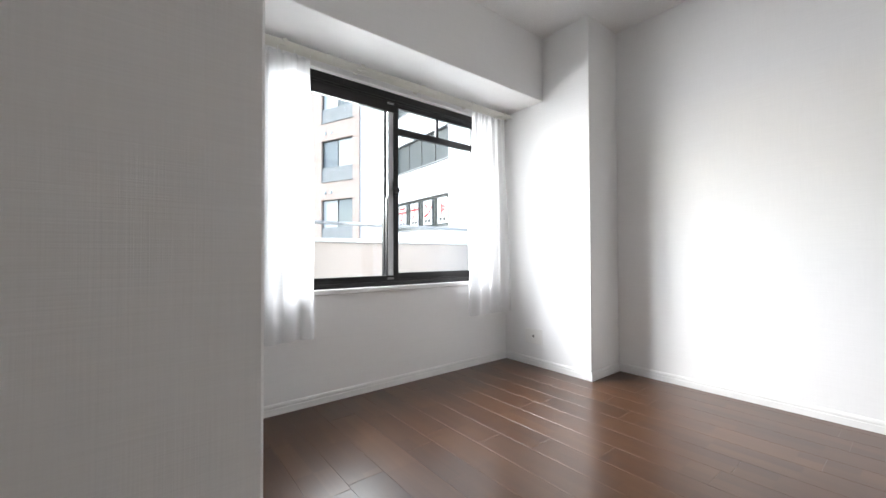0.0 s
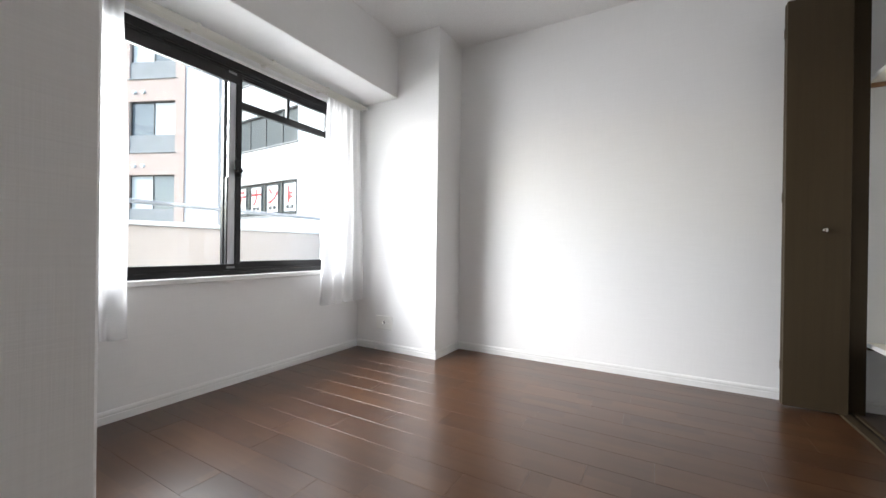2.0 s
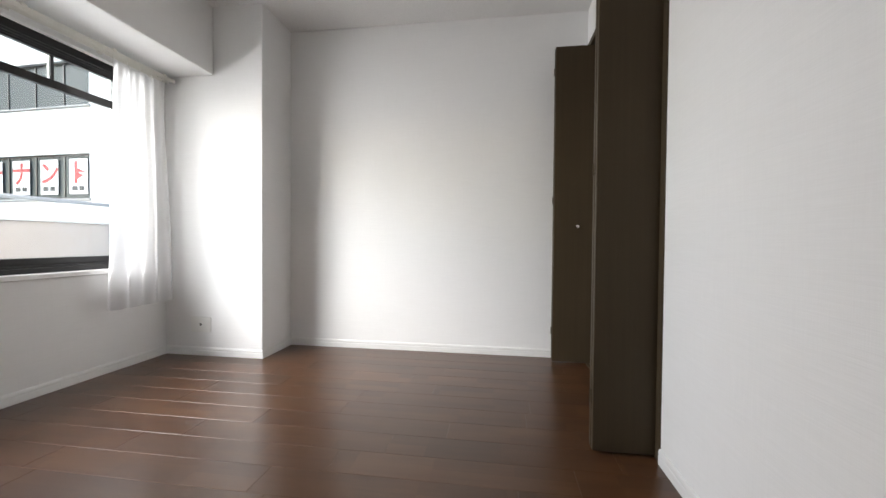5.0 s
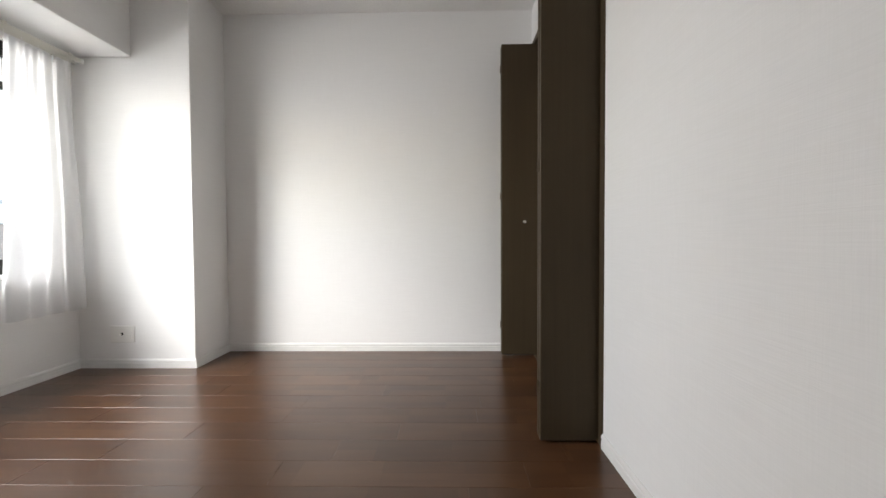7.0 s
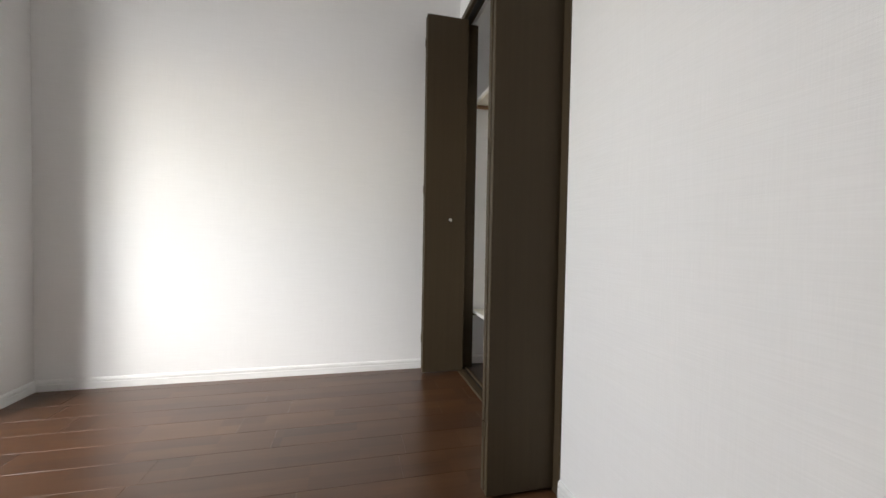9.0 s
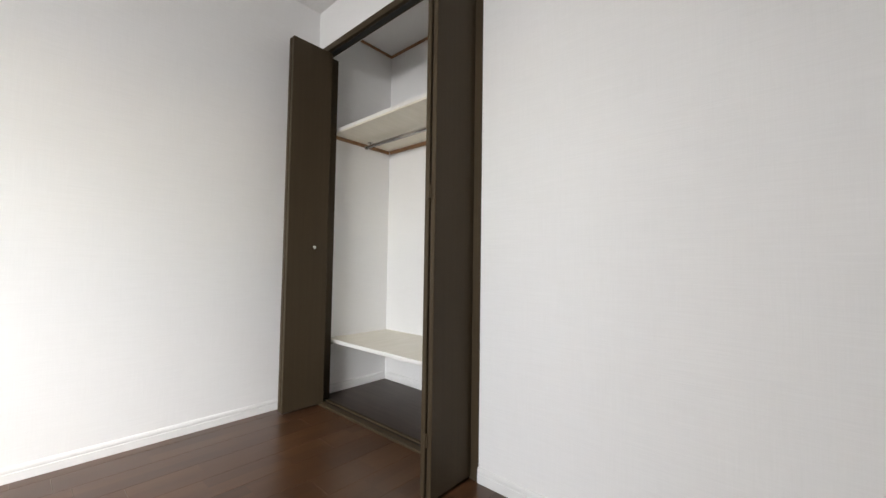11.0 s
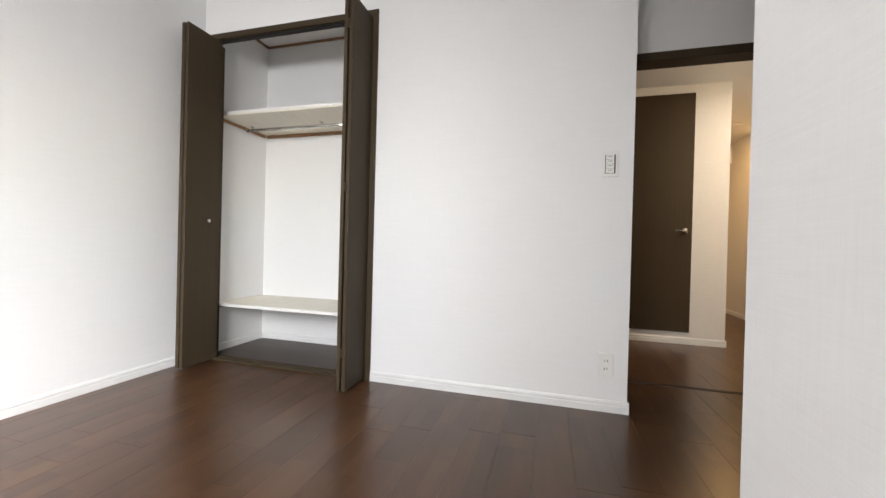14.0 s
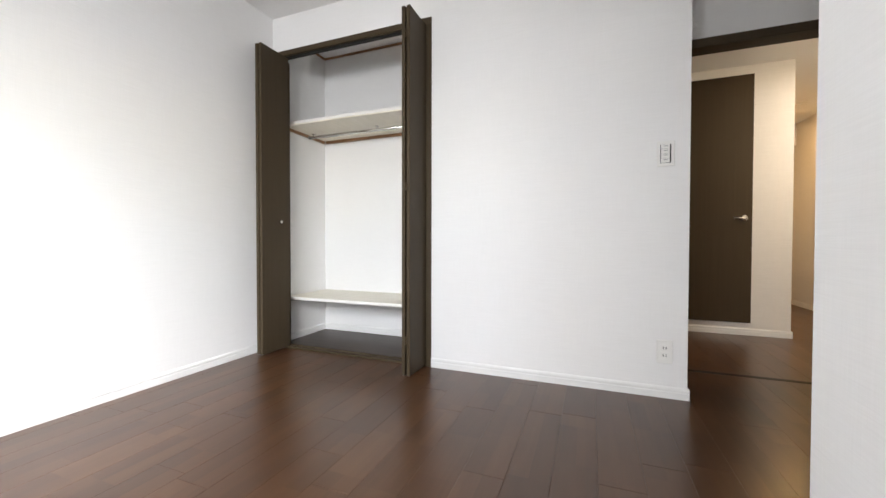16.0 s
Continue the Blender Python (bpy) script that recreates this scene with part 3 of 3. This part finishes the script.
# ---- room door and hall ----
def room_door():
    d = thing("door_1", (XD, -3.54, 0), "dark brown room door standing open against the recess wall", "door")
    d["kind"] = "structure"
    B = lambda a, b, v=0.002: lbox(d, bmesh.new(), a, b, v)
    f = part("door_frame", B((XD - 0.012, -3.647, 0.0), (XD + 0.112, -3.607, 2.076)), DOOR, d)
    part("door_head", B((XD - 0.012, -3.6065, 2.022), (XD + 0.112, YE - 0.0005, 2.076)), DOOR, d)
    part("door_frame", B((XD - 0.012, YE - 0.035, 0.0), (XD + 0.112, YE - 0.0005, 2.0215)), DOOR, d)
    part("leaf", B((XD - 0.80, -3.644, 0.008), (XD - 0.014, -3.608, 2.020)), DOOR, d)
    part("threshold", B((XD - 0.004, -3.6065, -0.012), (XD + 0.034, YE - 0.036, 0.002), 0.001), DARKGAP, d, "dark brown threshold strip")
    return d


room_door()


def hall_door():
    d = thing("door_2", (1.80, -3.2, 0.13), "dark brown flush storage door with a lever handle", "door")
    d["kind"] = "structure"
    part("leaf", lbox(d, bmesh.new(), (1.784, -3.600, 0.110), (1.7997, -2.83, 2.278), 0.002), DOOR, d)
    bm = bmesh.new()
    y, z = -3.543, 1.030
    tube(bm, local(d, (1.7835, y, z)), local(d, (1.776, y, z)), 0.026, 0.024, 24)
    tube(bm, local(d, (1.776, y, z)), local(d, (1.736, y, z)), 0.010, n=14)
    tube(bm, local(d, (1.740, y - 0.008, z)), local(d, (1.740, y + 0.09, z)), 0.0085, 0.0075, 14)
    part("handle", bm, CHROME, d, "satin chrome lever handle", True)
    return d


hall_door()


def hall_frame():
    f = thing("door_3", (2.80, -4.785, 0), "dark brown frame of an open passage doorway", "door frame")
    f["kind"] = "structure"
    B = lambda a, b, v=0.002: lbox(f, bmesh.new(), a, b, v)
    part("jamb", B((3.125, -4.905, 0), (3.2015, -4.775, 2.00)), DOOR, f)
    part("jamb", B((2.405, -4.905, 0), (2.478, -4.775, 2.00)), DOOR, f)
    part("head", B((2.405, -4.905, 2.0005), (3.2015, -4.775, 2.055)), DOOR, f)
    part("threshold", B((2.479, -4.86, -0.012), (3.124, -4.82, 0.003)), DARKGAP, f)
    return f


hall_frame()


def downlight(x, y):
    d = thing("downlight", (x, y, HH), "white recessed ceiling downlight giving warm light", "ceiling light", "hall downlights")
    bm = bmesh.new()
    r = 24
    ring = []
    for rad, z in ((0.062, -0.0003), (0.060, -0.006), (0.050, -0.007), (0.048, -0.0003)):
        ring.append([bm.verts.new((rad * math.cos(i * math.tau / r), rad * math.sin(i * math.tau / r), z)) for i in range(r)])
    for a, b in zip(ring, ring[1:]):
        for i in range(r):
            bm.faces.new((a[i], a[(i + 1) % r], b[(i + 1) % r], b[i]))
    bmesh.ops.recalc_face_normals(bm, faces=bm.faces)
    part("ring", bm, TRIM, d, "", True)
    return d


downlight(1.05, -4.45)
downlight(3.1, -4.45)


# ---- outside ----
struct("ground", [((-900, -900, -6.6), (900, 900, -6.35))], ASPHALT, "grey asphalt street level", "ground")


def balcony():
    b = thing("balcony", (-3.9, -1.0, -0.2), "pinkish concrete balcony parapet with a thin metal rail", "balcony")
    B = lambda a, c, v=0.004: lbox(b, bmesh.new(), a, c, v)
    part("slab", B((-4.40, -5.5, -0.25), (XW - 0.205, 5.0, -0.08)), CONCRETE, b)
    part("parapet", B((-4.42, -5.5, -0.0795), (-4.30, 5.0, 0.985)), PARAPET, b)
    part("coping", B((-4.44, -5.5, 0.9855), (-4.28, 5.0, 1.022), 0.008), WHITEWALL, b, "white coping")
    for y in (-5.2, -3.4, 4.6):
        part("post", tube(bmesh.new(), local(b, (-4.36, y, 1.0225)), local(b, (-4.36, y, 1.16)), 0.012, n=10), FRAME, b)
    part("rail", tube(bmesh.new(), local(b, (-4.36, -5.5, 1.172)), local(b, (-4.36, 5.0, 1.172)), 0.018, n=14), GREYP, b, "thin dark metal rail", True)
    return b


balcony()


def facade(name, label, at, turn, mat, storeys, storey, sill, head, bays, length, glazing, depth, guard=0.0):
    """A house front along +x, with real window recesses. bays: (start, end) of each window."""
    h = new(name)
    tagged(h, label, "building")
    h.matrix_world = pose(*at, 0, 0, turn)
    bm = bmesh.new()
    top = storeys * storey
    zs = 0.0
    for k in range(storeys):
        blk(bm, (0, 0, zs), (length, 0.4, k * storey + sill))
        zs = k * storey + head
        xs = 0.0
        for s, e in bays:
            blk(bm, (xs, 0, k * storey + sill), (s, 0.4, zs))
            xs = e
        blk(bm, (xs, 0, k * storey + sill), (length, 0.4, zs))
    blk(bm, (0, 0, zs), (length, 0.4, top + 1.0))
    blk(bm, (0, 0.4, 0), (length, depth, top + 0.2))
    part("wall", bm, mat, h)
    part("roof", blk(bmesh.new(), (-0.1, -0.1, top + 1.0), (length + 0.1, 0.5, top + 1.12), 0.02), CONCRETE, h)
    for k in range(storeys):
        for s, e in bays:
            z0, z1 = k * storey + sill, k * storey + head
            bm = bmesh.new()
            n = max(2, round((e - s) / 1.0))
            t = 0.05
            blk(bm, (s, 0.12, z0), (e, 0.18, z0 + t))
            blk(bm, (s, 0.12, z1 - t), (e, 0.18, z1))
            for i in range(n + 1):
                x = s + (e - s - t) * i / n
                blk(bm, (x, 0.12, z0 + t), (x + t, 0.18, z1 - t))
            w = part("window", bm, FRAME, h)
            part("sill", blk(bmesh.new(), (s - 0.05, -0.05, z0 - 0.06), (e + 0.05, 0.115, z0 - 0.0005), 0.01), CONCRETE, w)
            for x in (s + 0.3, s + 0.75):
                part("vent", tube(bmesh.new(), (x, -0.07, z1 + 0.4), (x, -0.001, z1 + 0.4), 0.07, 0.09, 12), PAPER, h, "small round white vent cap")
            if guard:
                part("guard_panel", blk(bmesh.new(), (s, 0.04, z0), (e, 0.09, z0 + guard), 0.01), CONCRETE, w, "grey panel before the lower glass")
            for i in range(n):
                a, b = s + (e - s) * i / n + 0.03, s + (e - s) * (i + 1) / n - 0.03
                part("pane", blk(bmesh.new(), (a, 0.145, z0 + 0.03), (b, 0.155, z1 - 0.03)), glazing[(i + k) % len(glazing)], w)
    return h


white = facade("office_building", "white rendered office building with black window bands", (-17.318, 6.935, -6.35), -3.0, WHITEWALL, 6, 2.745, 0.15, 1.48,
               [(0.4, 4.85), (6.9, 10.9)], 15.3, [OFFGLASS], 8.0)
salmon = facade("apartment_building", "salmon tiled apartment building with recessed windows", (-35.5, -0.755, -6.35), 22.0, ORANGE, 6, 3.27, 1.48, 3.73,
                [(8.7, 11.0), (11.9, 14.2), (15.15, 17.45)], 17.9, [BLIND, FARGLASS], 8.0, 0.75)
part("pale_wing", blk(bmesh.new(), (17.903, 0.05, 0.0), (19.5, 8.0, 20.6)), PALEWALL, salmon, "pale rendered wing beside the salmon front")


def notice(sheet, at, turn):
    """A paper sheet with one red character, as hung in a row in the office windows."""
    s = thing("paper_notice", at, "white paper notice with a large red character", "notice", "notices in the office windows")
    s.matrix_world = pose(*at, 0, 0, turn)
    part("paper", blk(bmesh.new(), (-0.34, -0.004, 0), (0.34, 0.0, 1.05), 0.001), PAPER, s)
    cu = bpy.data.curves.new("character", "FONT")
    cu.body, cu.size, cu.align_x = sheet, 0.78, "CENTER"
    cu.offset = 0.022
    cu.materials.append(RED)
    t = new("character", cu)
    t.parent = s
    t.matrix_basis = pose(0, -0.006, 0.36, 90, 0, 0)
    for k, wd in enumerate((0.22, 0.2)):
        part("print_bar", blk(bmesh.new(), (-0.24 + k * 0.27, -0.007, 0.10), (-0.24 + k * 0.27 + wd, -0.0045, 0.24)), BLACKP, s)
    return s


_turn = -3.0
_u = Vector((math.cos(radians(_turn)), math.sin(radians(_turn)), 0))
_n = Vector((math.sin(radians(_turn)), -math.cos(radians(_turn)), 0))
for _i, _ch in enumerate("テナント"):
    _p = Vector((-30.0, 7.6, -6.35)) + _u * (13.1 + 4.45 * (_i + 0.5) / 4) - _n * 0.10 + Vector((0, 0, 3 * 2.745 + 0.30))
    notice(_ch, tuple(_p), _turn)


# ---- floor boards ----
def board_mesh(length):
    bm = bmesh.new()
    blk(bm, (0, 0, -0.012), (length, 0.15, 0.0))
    top = [e for e in bm.edges if all(abs(v.co.z) < 1e-6 for v in e.verts)]
    bmesh.ops.bevel(bm, geom=top, offset=0.0011, segments=1, affect="EDGES")
    return to_mesh("plank", bm, PLANK)


BOARDS = {}
KNOWN = {6: 0.453, 8: 0.069, 9: 0.748, 10: 0.569, 11: 0.357, 13: 0.828}      # stagger of some rows
_rng = random.Random(5)


def lay(x0, x1, rows, known):
    for k in rows:
        y = -0.07 - 0.15 * k
        off = known.get(k, _rng.uniform(0, 0.909))
        cuts = [x0]
        c = math.floor((x0 - off) / 0.909) * 0.909 + off
        while c < x1 - 0.02:
            if c > x0 + 0.02:
                cuts.append(c)
            c += 0.909
        cuts.append(x1)
        for a, b in zip(cuts, cuts[1:]):
            key = round(b - a, 3)
            if key not in BOARDS:
                BOARDS[key] = board_mesh(key)
            p = new("plank", BOARDS[key])
            p.location = (a, y, 0)
            p.parent = floor


lay(XW - 0.02, -0.001, range(0, 18), KNOWN)
lay(XB - 0.03, XD + 0.0, range(18, 25), {})
lay(XD + 0.034, 4.37, range(14, 33), {})
lay(XW - 0.02, XB - 0.03, [18], {})
